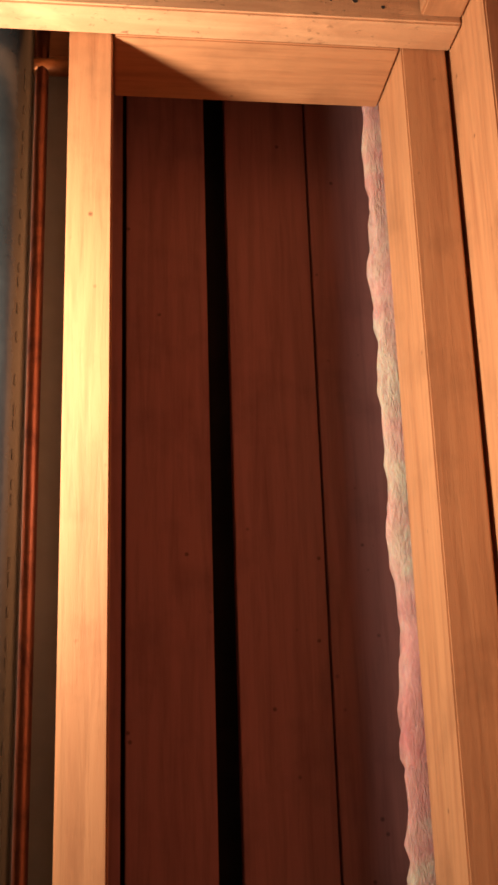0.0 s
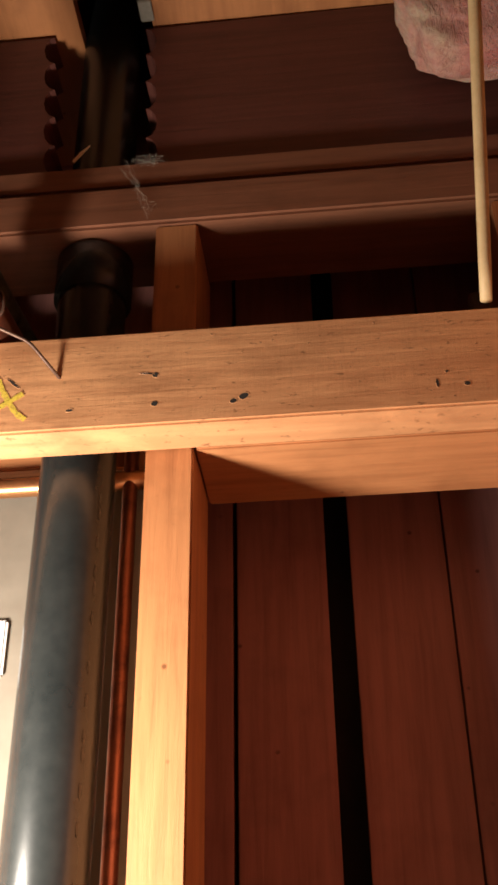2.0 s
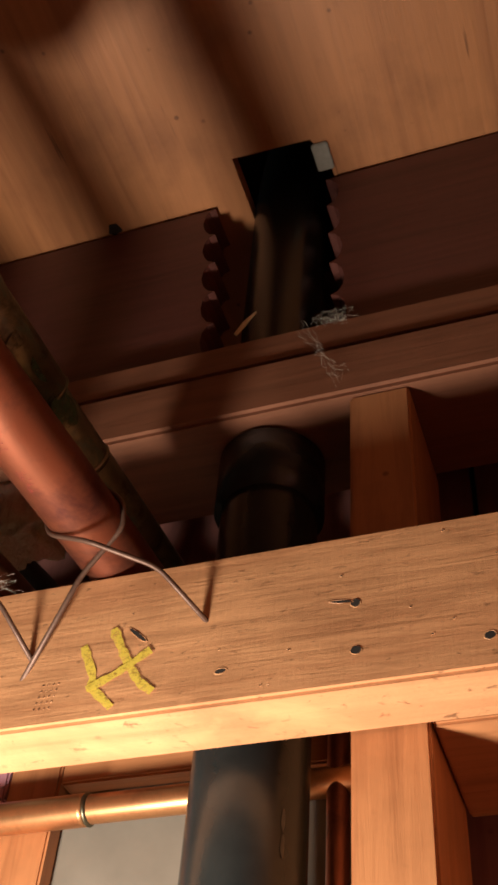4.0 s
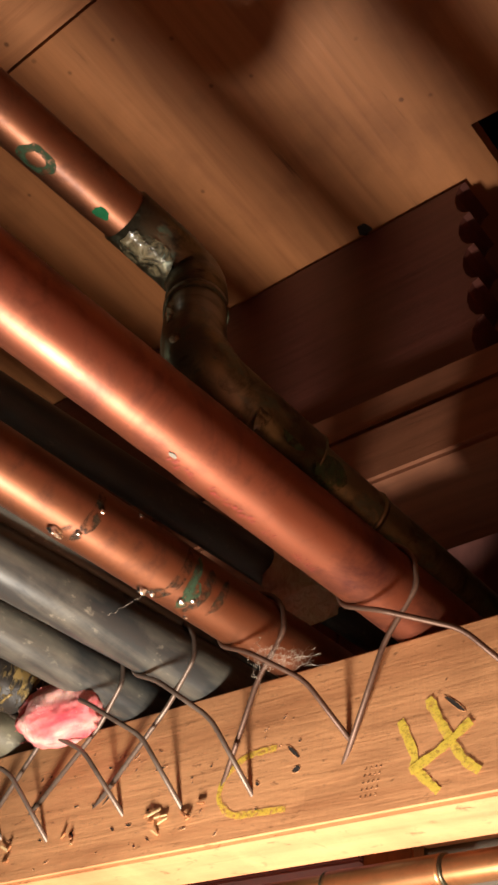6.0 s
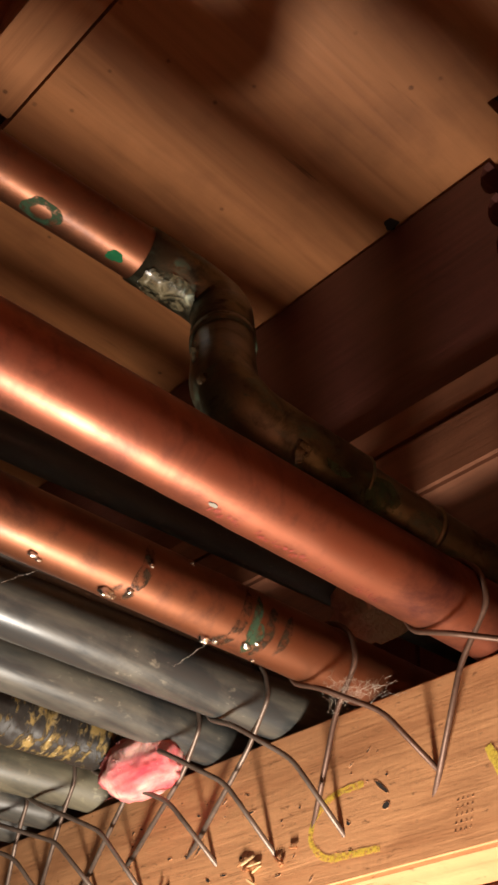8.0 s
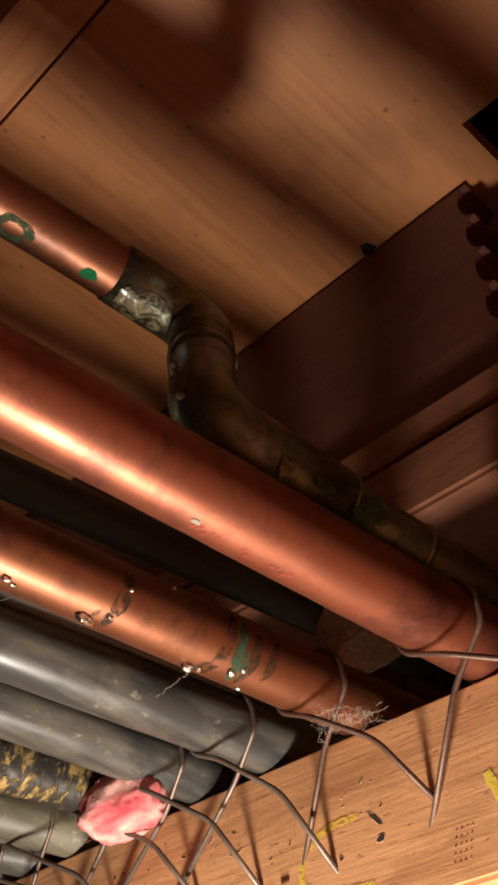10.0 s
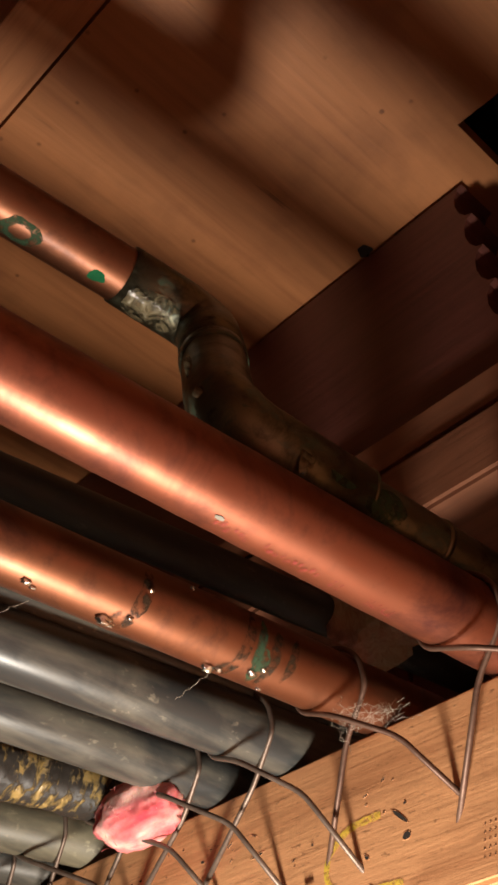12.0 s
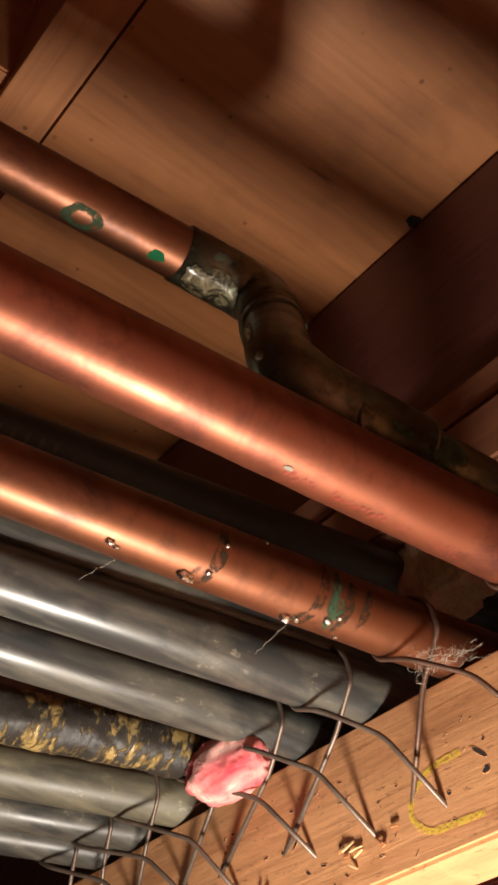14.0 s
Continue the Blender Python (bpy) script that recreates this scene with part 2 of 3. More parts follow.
nt.links.new(ramp(nt, cover, [(0.38, (0,) * 3), (0.62, (0.55,) * 3)]), b.inputs["Alpha"])
WEB = plain("cobweb", (0.42, 0.36, 0.28), (0.56, 0.49, 0.40), 0.9, 100.0)
DIM_INK = plain("dim_ink", (0.05, 0.047, 0.04), (0.09, 0.085, 0.07), 0.7, 300.0)
PALE_INK = plain("pale_ink", (0.22, 0.2, 0.16), (0.3, 0.27, 0.22), 0.7, 200.0)
PURPLE = plain("purple_board", (0.34, 0.15, 0.18), (0.42, 0.20, 0.23), 0.7, 12.0)
DOWEL = plain("dowel_wood", (0.62, 0.42, 0.2), (0.72, 0.52, 0.28), 0.6, 40.0)
YELLOW, nt, b = mat("yellow_paint")
cover = noise_tex(nt, coords(nt, (380, 1, 620)), 1.0, 6, 0.7)
b.inputs["Base Color"].default_value, b.inputs["Roughness"].default_value = (0.78, 0.58, 0.07, 1), 0.8
nt.links.new(ramp(nt, cover, [(0.30, (0.15,) * 3), (0.52, (0.92,) * 3)]), b.inputs["Alpha"])
YELLOW_FAINT, nt, b = mat("thin_yellow_paint")
cover = noise_tex(nt, coords(nt, (380, 1, 620)), 1.0, 6, 0.7)
b.inputs["Base Color"].default_value, b.inputs["Roughness"].default_value = (0.78, 0.55, 0.06, 1), 0.7
nt.links.new(ramp(nt, cover, [(0.36, (0.1,) * 3), (0.55, (0.8,) * 3)]), b.inputs["Alpha"])
# Near-black colour standing in for the shade inside gaps, holes and the cavity.
SHADE_FILL = plain("shade_fill", (0.015, 0.012, 0.010), (0.03, 0.022, 0.016), 0.9, 10.0)
CONCRETE = plain("concrete", (0.16, 0.145, 0.125), (0.24, 0.22, 0.19), 0.9, 4.0)
FOIL = peeling("peeling_wrap")


# ---- mesh helpers ----
def mesh_of(name, bm, material, smooth=False):
    me = bpy.data.meshes.new(name)
    bmesh.ops.recalc_face_normals(bm, faces=bm.faces[:])
    for f in bm.faces:
        f.smooth = smooth
    bm.to_mesh(me)
    bm.free()
    me.materials.append(material)
    return me


def thing(name, bm, material, label, category, kind="", group="", smooth=False):
    return tagged(new(name, mesh_of(name, bm, material, smooth)), label, category, group, kind)


def holder(name, at, label, category, kind="", group=""):
    e = new(name)
    e.location = at
    return tagged(e, label, category, group, kind)


def part(name, bm, material, parent, label="", smooth=False):
    ob = new(name, mesh_of(name, bm, material, smooth))
    ob.parent = parent
    ob.matrix_parent_inverse = Matrix.Translation(parent.location).inverted()
    if label:
        ob["label"] = label
    return ob


def box(x0, x1, y0, y1, z0, z1, bevel=0.0015, bm=None):
    bm = bm or bmesh.new()
    c = bmesh.ops.create_cube(bm, size=1.0, matrix=Matrix.Translation(((x0 + x1) / 2, (y0 + y1) / 2, (z0 + z1) / 2)) @ Matrix.Diagonal((x1 - x0, y1 - y0, z1 - z0, 1)))
    if bevel:
        edges = list({e for v in c["verts"] for e in v.link_edges})
        bmesh.ops.bevel(bm, geom=edges, offset=bevel, segments=2, affect="EDGES")
    return bm


def tube(path, radius, sides=20, bm=None, cap=True, wobble=0.0, seed=0):
    """A round tube swept along a list of points; radius is a number or a list."""
    bm = bm or bmesh.new()
    pts = [Vector(p) for p in path]
    rings, up = [], None
    for i, p in enumerate(pts):
        d = (pts[min(i + 1, len(pts) - 1)] - pts[max(i - 1, 0)]).normalized()
        if up is None:
            up = d.orthogonal().normalized()
        up = (up - d * up.dot(d)).normalized()
        side = d.cross(up)
        r = radius[i] if isinstance(radius, (list, tuple)) else radius
        ring = []
        for k in range(sides):
            a = 2 * math.pi * k / sides
            q = p + (up * math.cos(a) + side * math.sin(a)) * r
            if wobble:
                q += (q - p).normalized() * wobble * noise.noise(q * 60 + Vector((seed, 0, 0)))
            ring.append(bm.verts.new(q))
        rings.append(ring)
    for a, b in zip(rings, rings[1:]):
        for k in range(sides):
            bm.faces.new((a[k], a[(k + 1) % sides], b[(k + 1) % sides], b[k]))
    if cap:
        bm.faces.new(rings[0][::-1])
        bm.faces.new(rings[-1])
    return bm


def rounded(points, radius=0.004, steps=5):
    """A path with its corners rounded."""
    pts = [Vector(p) for p in points]
    out = [pts[0]]
    for a, b, c in zip(pts, pts[1:], pts[2:]):
        r = min(radius, (a - b).length * 0.45, (c - b).length * 0.45)
        p, q = b + (a - b).normalized() * r, b + (c - b).normalized() * r
        for i in range(steps + 1):
            t = i / steps
            out.append(p * (1 - t) ** 2 + b * 2 * t * (1 - t) + q * t * t)
    return out + [pts[-1]]


def lump(centre, size, seed, rough=0.25, sub=4, square=0.6):
    bm = bmesh.new()
    bmesh.ops.create_icosphere(bm, subdivisions=sub, radius=1.0)
    for v in bm.verts:
        n = v.co.normalized()
        q = Vector([math.copysign(abs(c) ** square, c) for c in n])
        k = 1 + rough * noise.noise(n * 1.7 + Vector((seed, 0, 0))) + rough * 0.5 * noise.noise(n * 5 + Vector((0, seed, 0))) + rough * 0.25 * noise.noise(n * 14)
        v.co = Vector(centre) + Vector([q[i] * size[i] * k for i in range(3)])
    return bm


def line(points, y):
    """Where a slanting straight line lies at depth y: x."""
    (x0, y0), (x1, y1) = points
    return x0 + (x1 - x0) * (y - y0) / (y1 - y0)


# ---- structure ----
LEDGE, TOP = 2.02, 2.110          # underside and top of the ledger
FACE, BACK = 0.758, 0.847         # front and back of the studs
PLATE = 2.260                     # underside of the top plate
PLATES_TOP = 2.344                # top of the double plate
JOIST = 0.765                     # face of the rim joist
SUBFLOOR = 2.558

stud_wall = holder("wall_front", (0, FACE, 0), "open stud wall of reddish fir with blocking and a double top plate", "stud wall", "structure")
for x in (-0.86, -0.60, -0.140, 0.160):
    part("stud", box(x, x + (0.042 if x > 0 else 0.038), FACE, BACK, 0.038, PLATE if x > -0.2 else LEDGE + 0.04), FIR_Z, stud_wall)
part("furring_strip", box(-0.388, -0.352, 0.857, 0.871, 0.038, 2.12), FIR_Z, stud_wall)
part("blocking", box(-0.101, 0.159, FACE + 0.001, BACK + 0.003, LEDGE, LEDGE + 0.038), FIR_X, stud_wall)
part("blocking", box(-0.3515, -0.215, 0.857, 0.871, 2.071, 2.12), FIR_X, stud_wall)
part("blocking", box(-0.2145, -0.1405, 0.857, 0.871, 2.066, 2.12), FIR_X, stud_wall)
part("top_plate", box(-1.4, 0.24, 0.753, 0.842, PLATE, 2.3085, 0.003), PLATE_X_SHADED, stud_wall)
part("top_plate", box(-1.4, 0.21, 0.757, 0.846, 2.3115, PLATES_TOP, 0.003), PLATE_X_SHADED, stud_wall)
part("bottom_plate", box(-1.4, 0.24, FACE, BACK, 0, 0.038), FIR_X, stud_wall)

ledger = thing("ledger_board", box(-1.4, 0.206, 0.72, FACE, LEDGE, TOP, 0.002), LEDGER, "rough fir ledger board nailed across the studs, with nail holes", "ledger", "structure")

# rim joist with a notch whose edges were chain-drilled
def joist_piece(x0, x1, scallop_at, bm):
    z0, z1, pts = PLATES_TOP, SUBFLOOR - 0.0005, []
    n, r = 5, (SUBFLOOR - PLATES_TOP - 0.006) / 10
    def edge(x, sign, lean):
        out = []
        for k in range(n):
            for a in range(0, 7):
                th = math.pi * a / 6
                up = r * (2 * k + 1 - math.cos(th))
                out.append((x + lean * up + sign * 0.011 * math.sin(th), z0 + up))
        return out
    if scallop_at == "right":
        pts = [(x0, z1), (x0, z0)] + [(x, min(z, z1)) for x, z in edge(x1, -1, -0.085)]
    else:
        pts = [(x1, z0), (x1, z1)] + [(x, min(z, z1)) for x, z in reversed(edge(x0, 1, -0.04))]
    front = [bm.verts.new((x, JOIST, z)) for x, z in pts]
    back = [bm.verts.new((x, JOIST + 0.038, z)) for x, z in pts]
    bm.faces.new(front)
    bm.faces.new(back[::-1])
    for i in range(len(pts)):
        j = (i + 1) % len(pts)
        if (front[i].co - front[j].co).length > 1e-6:
            bm.faces.new((front[i], back[i], back[j], front[j]))


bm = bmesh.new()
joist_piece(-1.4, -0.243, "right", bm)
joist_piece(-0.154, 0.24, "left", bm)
thing("rim_joist", bm, RED_X_SHADED, "red-brown rim joist with a chain-drilled notch, its shade put into the colour", "joist", "structure")

# subfloor with a square notch for the drain
bm = bmesh.new()
outline = [(-1.4, 0.4860), (0.9, 0.4845), (0.9, 1.2), (-0.155, 1.2), (-0.155, 0.758), (-0.1650, 0.7290), (-0.2327, 0.7270), (-0.236, 1.2), (-1.4, 1.2)]
low = [bm.verts.new((x, y, SUBFLOOR)) for x, y in outline]
high = [bm.verts.new((x, y, SUBFLOOR + 0.019)) for x, y in outline]
bm.faces.new(low)
bm.faces.new(high)
for i in range(len(outline)):
    j = (i + 1) % len(outline)
    bm.faces.new((low[i], low[j], high[j], high[i]))
thing("ceiling", bm, PLY, "weathered plywood subfloor seen from below", "ceiling", "structure")
thing("ceiling_board", box(-0.505, 0.9, 0.441, 0.4838, SUBFLOOR + 0.003, SUBFLOOR + 0.175, 0.001), FIR_X, "orange fir board above the edge of the plywood", "board", "structure")
thing("ceiling_upper", box(-1.6, 1.0, -1.6, 1.2, 2.78, 2.80, 0), RED_X_SHADED, "boards above the joists, coloured dark for shade", "ceiling", "structure")
for x in (-1.26, -0.865, -0.501):
    thing("floor_joist", box(x, x + 0.038, -1.6, 1.2, SUBFLOOR + 0.021, 2.779, 0.002), FIR_Y, "rough-sawn floor joist above the pipes", "joist", "structure")

# boards at the back of the wall
back = holder("wall_back", (0, 0.95, 0), "dark red-brown sheathing boards at the back of the wall", "wall", "structure")
for x0, x1, dy in ((-1.4, -0.83, 0), (-0.825, -0.50, 0.002), (-0.495, -0.16, 0), (-0.155, -0.0925, 0.001), (-0.0885, -0.006, 0), (0.0165, 0.103, 0), (0.1045, 0.3, -0.004)):
    part("board", box(x0, x1, 0.95 + dy, 0.97 + dy, 0, 2.7, 0.001), RED_Z, back)
# Added sheet; its black paints the shade between the boards.
part("backing", box(-1.4, 0.5, 0.985, 1.0, 0, 2.7, 0), SHADE_FILL, back)
thing("drywall_sheet", box(-1.4, -0.128, 0.872, 0.884, 0, 2.2, 0.001), DRYWALL, "beige drywall behind the studs", "wall", "structure")

# side wall at the right
side = holder("wall_right", (0.206, 0, 0), "stud wall of fir running back towards the room", "stud wall", "structure")
part("side_ledger", box(0.168, 0.206, -1.2, 0.7195, LEDGE + 0.006, TOP + 0.006, 0.002), FIR_Y, side)
part("side_plate", box(0.206, 0.295, -1.2, 0.75, PLATE, PLATE + 0.080, 0.002), FIR_Y, side)
for y in (0.668, 0.26, -0.15, -0.55):
    part("stud", box(0.2065, 0.246, y, y + (0.135 if y > 0.6 else 0.086), 0, PLATE, 0.0015), FIR_Z, side)
part("sheathing", box(0.30, 0.32, -1.2, 0.9, 0, 2.78, 0), RED_Z, side)

# the room that closes the place
thing("floor", box(-1.6, 1.0, -1.6, 1.2, -0.05, 0, 0), CONCRETE, "plain concrete floor", "floor", "structure")
thing("wall_south", box(-1.6, 1.0, -1.05, -1.0, 0, 2.8, 0), WHITE, "plain dim wall behind", "wall", "structure")
thing("wall_west", box(-1.65, -1.6, -1.65, 1.2, 0, 2.8, 0), WHITE, "plain dim wall at the side", "wall", "structure")
thing("wall_east", box(1.0, 1.05, -1.65, 1.2, 0, 2.8, 0), WHITE, "plain dim wall at the side", "wall", "structure")
# Added unseen wall, near-black so that the cavity looks unlit.
thing("wall_north", box(-1.6, 1.0, 1.2, 1.25, 0, 2.8, 0), SHADE_FILL, "added near-black wall closing the cavity in place of shade", "wall", "structure")

# ---- pipes over the ledger ----
# name: x over the ledger, slope dx/dy, radius, height of the axis, material, label
PIPES = [
    ("copper_pipe", -0.2666, 0.070, 0.0188, 2.1290, COPPER, "large reddish copper pipe with red printed marks"),
    ("copper_pipe", -0.3470, 0.108, 0.0168, 2.1268, COPPER_OLD, "stained copper pipe with drips of solder"),
    ("grey_pipe", -0.4120, 0.145, 0.0175, 2.1275, GREY_PIPE, "dusty dark grey pipe"),
    ("grey_pipe", -0.4690, 0.130, 0.0165, 2.1265, GREY_PIPE, "dusty dark grey pipe"),
    ("wrapped_pipe", -0.5200, 0.270, 0.0162, 2.1262, FOIL, "pipe in peeling gold and black wrap"),
    ("grey_pipe", -0.5900, 0.300, 0.0165, 2.1265, YELLOW_PIPE, "dusty pipe of yellowish grey plastic"),
    ("grey_pipe", -0.6420, 0.300, 0.0135, 2.1237, GREY_PIPE, "dusty dark grey pipe"),
    ("grey_pipe", -0.6850, 0.300, 0.0135, 2.1237, GREY_PIPE, "dusty dark grey pipe"),
]


def axis_at(p, y):
    return Vector((p[1] + p[2] * (y - 0.72), y, p[4]))


def straight(p, y0, y1, n=60):
    return [axis_at(p, y0 + (y1 - y0) * i / n) for i in range(n + 1)]


for i, p in enumerate(PIPES):
    if p[0] == "wrapped_pipe":
        wrap = tube(straight(p, 0.1, 0.71, 330), p[3], 44)
        for v in wrap.verts:
            c = axis_at(p, v.co.y)
            out = (v.co - c).normalized()
            q = v.co
            crease = noise.noise(Vector((q.x * 95, q.y * 55, q.z * 95))) + 0.6 * noise.noise(Vector((q.x * 240, q.y * 170, q.z * 240)))
            v.co = q + out * 0.0016 * max(-0.4, crease)
        thing(p[0], wrap, p[5], p[6], "pipe", group="pipes over the ledger", smooth=True)
        continue
    thing(p[0], tube(straight(p, -0.9, 0.90, 160), p[3], 32, wobble=0.00025, seed=i), p[5], p[6], "pipe", group="pipes over the ledger", smooth=True)

BLACK = ("black_pipe", -0.432, 0.147, 0.0132, 2.242)
black_pipe = holder("black_pipe", (-0.47, 0.5, 2.250), "thin black plastic pipe lying above the copper ones", "pipe", group="pipes over the ledger")
part("pipe", tube(straight(BLACK, -1.0, 0.90), BLACK[3], 32), BLACK_DUSTY, black_pipe, smooth=True)
GREY2 = ("grey_pipe", -0.4110, 0.118, 0.0125, 2.151)
thing("grey_pipe", tube(straight(GREY2, -1.0, 0.90), GREY2[3], 24), GREY_PIPE, "thin grey pipe wedged above two larger ones", "pipe", group="pipes over the ledger", smooth=True)

# the upper copper pipe with its two elbows
upper = holder("elbow_pipe", (-0.35, 0.55, 2.32), "weathered copper pipe that drops through two flux-stained elbows", "pipe", group="pipes over the ledger")
UP = ("run", -0.3290, 0.0765, 0.0155, 2.3072)
run = part("run", tube(straight(UP, -1.0, 0.565, 80), 0.0158, 32), COPPER_OLD, upper, smooth=True)
B0, B1 = Vector((-0.2818, 0.5600, 2.1712)), Vector((-0.2530, 0.90, 2.156))
bend = rounded([axis_at(UP, 0.532), axis_at(UP, 0.590), Vector((-0.3105, 0.573, 2.2425))], 0.028, 10)
part("elbow", tube(bend, 0.0174, 32, wobble=0.0008), SOLDER, upper, "dark flux-stained copper elbow", smooth=True)
part("collar", tube([Vector((-0.3122, 0.5738, 2.2465)), Vector((-0.3090, 0.5724, 2.2385))], 0.0176, 32), SOLDER, upper, "pale rim of the joint", smooth=True)
bend = rounded([Vector((-0.3105, 0.573, 2.2425)), B0 + Vector((-0.0010, -0.003, 0.001)), B0.lerp(B1, 0.22)], 0.033, 12)
part("elbow", tube(bend, 0.0166, 32, wobble=0.0010, seed=4), SOLDER, upper, "dark flux-stained copper elbow", smooth=True)
part("run", tube([B0.lerp(B1, 0.06 + 0.94 * i / 20) for i in range(21)], 0.0135, 28), SOLDER, upper, smooth=True)


for a in (0.215, 0.36):
    part("ring", tube([B0.lerp(B1, a), B0.lerp(B1, a + 0.004), B0.lerp(B1, a + 0.012)], [0.0164, 0.0167, 0.0140] if a < 0.3 else [0.0136, 0.0144, 0.0136], 28), SOLDER, upper, "thin rim of solder", smooth=True)


def patch(centre, u, v, normal, w, h, seed, lift=0.0005, n=18, dome=0.0):
    """A thin blot with an uneven outline, on the surface at centre."""
    bm = bmesh.new()
    c = bm.verts.new(Vector(centre) + normal * (lift + dome))
    ring = []
    for k in range(n):
        a = 2 * math.pi * k / n
        r = 1 + 0.35 * noise.noise(Vector((math.cos(a) * 1.5 + seed, math.sin(a) * 1.5, seed * 0.7)))
        ring.append(bm.verts.new(Vector(centre) + u * (w * r * math.cos(a)) + v * (h * r * math.sin(a)) + normal * lift))
    for k in range(n):
        bm.faces.new((c, ring[k], ring[(k + 1) % n]))
    return bm


def curved_patch(p, y, angle, w, h, seed, lift=0.0004, ringed=0.0):
    """A blot that follows the round of a pipe; angle in degrees, 0 at its right side, -90 below."""
    bm = bmesh.new()
    n, m, grid = 20, 4, []
    axis = axis_at(p, y)
    for j in range(m + 1):
        row = []
        for k in range(n):
            a = 2 * math.pi * k / n
            r = (1 + 0.3 * noise.noise(Vector((math.cos(a) * 1.6 + seed, math.sin(a) * 1.6, seed * 0.7)))) * (ringed + (1 - ringed) * j / m)
            dy, th = w * r * math.cos(a), math.radians(angle) + h * r * math.sin(a) / p[3]
            c = axis_at(p, y + dy)
            row.append(bm.verts.new(c + Vector((math.cos(th), 0, math.sin(th))) * (p[3] + lift)))
        grid.append(row)
    for a, b in zip(grid, grid[1:]):
        for k in range(n):
            bm.faces.new((a[k], a[(k + 1) % n], b[(k + 1) % n], b[k]))
    bmesh.ops.remove_doubles(bm, verts=bm.verts[:], dist=1e-6)
    return bm


part("verdigris", curved_patch(UP, 0.472, -88, 0.011, 0.0075, 2, ringed=0.5), VERDIGRIS, run, "ring of green verdigris", smooth=True)
part("verdigris", curved_patch(UP, 0.517, -84, 0.005, 0.0035, 5), VERDIGRIS_LIGHT, run, "spot of bright green verdigris", smooth=True)
CUP = ("cup", UP[1], UP[2], 0.0176, UP[4])
part("flux", curved_patch(CUP, 0.550, -82, 0.017, 0.012, 9, 0.0012), FLUX, run, "shiny flux stain", smooth=True)

LOW = ("low", B0.x + (B1.x - B0.x) * (0.72 - B0.y) / (B1.y - B0.y), (B1.x - B0.x) / (B1.y - B0.y), 0.0137, 2.1641)
for y, angle, w, h, m in ((0.615, 0, 0.012, 0.007, VERDIGRIS), (0.640, -20, 0.012, 0.009, VERDIGRIS), (0.592, -10, 0.004, 0.010, FLUX)):
    part("stain", curved_patch(LOW, y, angle, w, h, y * 31, 0.0008), m, upper, "greenish flux run", smooth=True)

for k, (c, w, h) in enumerate((((-0.2955, 0.5468, 2.206), 0.004, 0.014), ((-0.2875, 0.5478, 2.185), 0.006, 0.006), ((-0.3065, 0.5585, 2.225), 0.003, 0.010))):
    c = Vector(c)
    n = Vector((0.35, -0.85, -0.35)).normalized()
    u = n.cross(Vector((0, 0, 1))).normalized()
    part("flux", patch(c, u, u.cross(n), n, w * 0.5, h * 0.5, k + 3, 0.0012, dome=0.0012), FLUX, upper, "dried flux run", smooth=True)

# ---- wire pipe hooks ----
def hook(p, right, left, wire):
    x, r = axis_at(p, 0.70).x, p[3] + 0.0016
    z = p[4]
    pts = [(left[0], 0.723, left[1]), (x - 0.2 * r, 0.706, z - r - 0.008), (x + r, 0.698, z - 0.3 * r)]
    for a in range(20, 181, 16):
        th = math.radians(a)
        pts.append((x + r * math.cos(th), 0.697 - 0.012 * a / 180, z + r * math.sin(th)))
    pts += [(x - 0.75 * r, 0.684, z - 0.78 * r), (x + 0.5 * r, 0.682, z - r - 0.007), (right[0] - 0.35 * (right[0] - x) , 0.700, right[1] + 0.6 * (z - r - right[1]) ), (right[0], 0.723, right[1])]
    thing("pipe_hook", tube(rounded(pts, 0.007, 5), 0.00145, 10), wire, "bent wire hook nailed into the ledger", "pipe hook", group="wire pipe hooks", smooth=True)


ENDS = [((-0.201, 2.067), (-0.306, 2.044)), ((-0.297, 2.058), (-0.385, 2.046)), ((-0.357, 2.040), (-0.488, 2.052)), ((-0.406, 2.041), (-0.548, 2.058)),
        ((-0.452, 2.045), (-0.593, 2.051)), ((-0.514, 2.039), (-0.640, 2.050)), ((-0.559, 2.047), (-0.68, 2.048)), ((-0.610, 2.046), (-0.72, 2.05))]
for p, (r, l) in zip(PIPES, ENDS):
    hook(p, r, l, BROWN_WIRE if p[5] in (COPPER, COPPER_OLD) else WIRE)

# ---- drain and small copper behind the ledger ----
drain = holder("drain_pipe", (-0.2045, 0.80, 1.0), "glossy black plastic drain pipe standing in the wall", "pipe")
part("pipe", tube([(-0.2045, 0.80, z * 0.05) for z in range(0, 56)], 0.0310, 40), BLACK_ABS, drain, smooth=True)
part("hub", tube([(-0.2045, 0.80, PLATE - 0.05), (-0.2045, 0.80, PLATE - 0.004), (-0.2045, 0.80, PLATE - 0.001)], [0.0355, 0.0355, 0.032], 40), BLACK_ABS, drain, smooth=True)
rail = holder("copper_tube", (-0.7, 0.846, 2.043), "thin bright copper tube running behind the drain with a soldered coupling", "pipe")
RAIL = ("rail", 2.0478, 0.006, 0.0085)


def rail_path(x0, x1, n=24):
    return [(x0 + (x1 - x0) * i / n, 0.846, RAIL[1] + RAIL[2] * (x0 + (x1 - x0) * i / n)) for i in range(n + 1)]


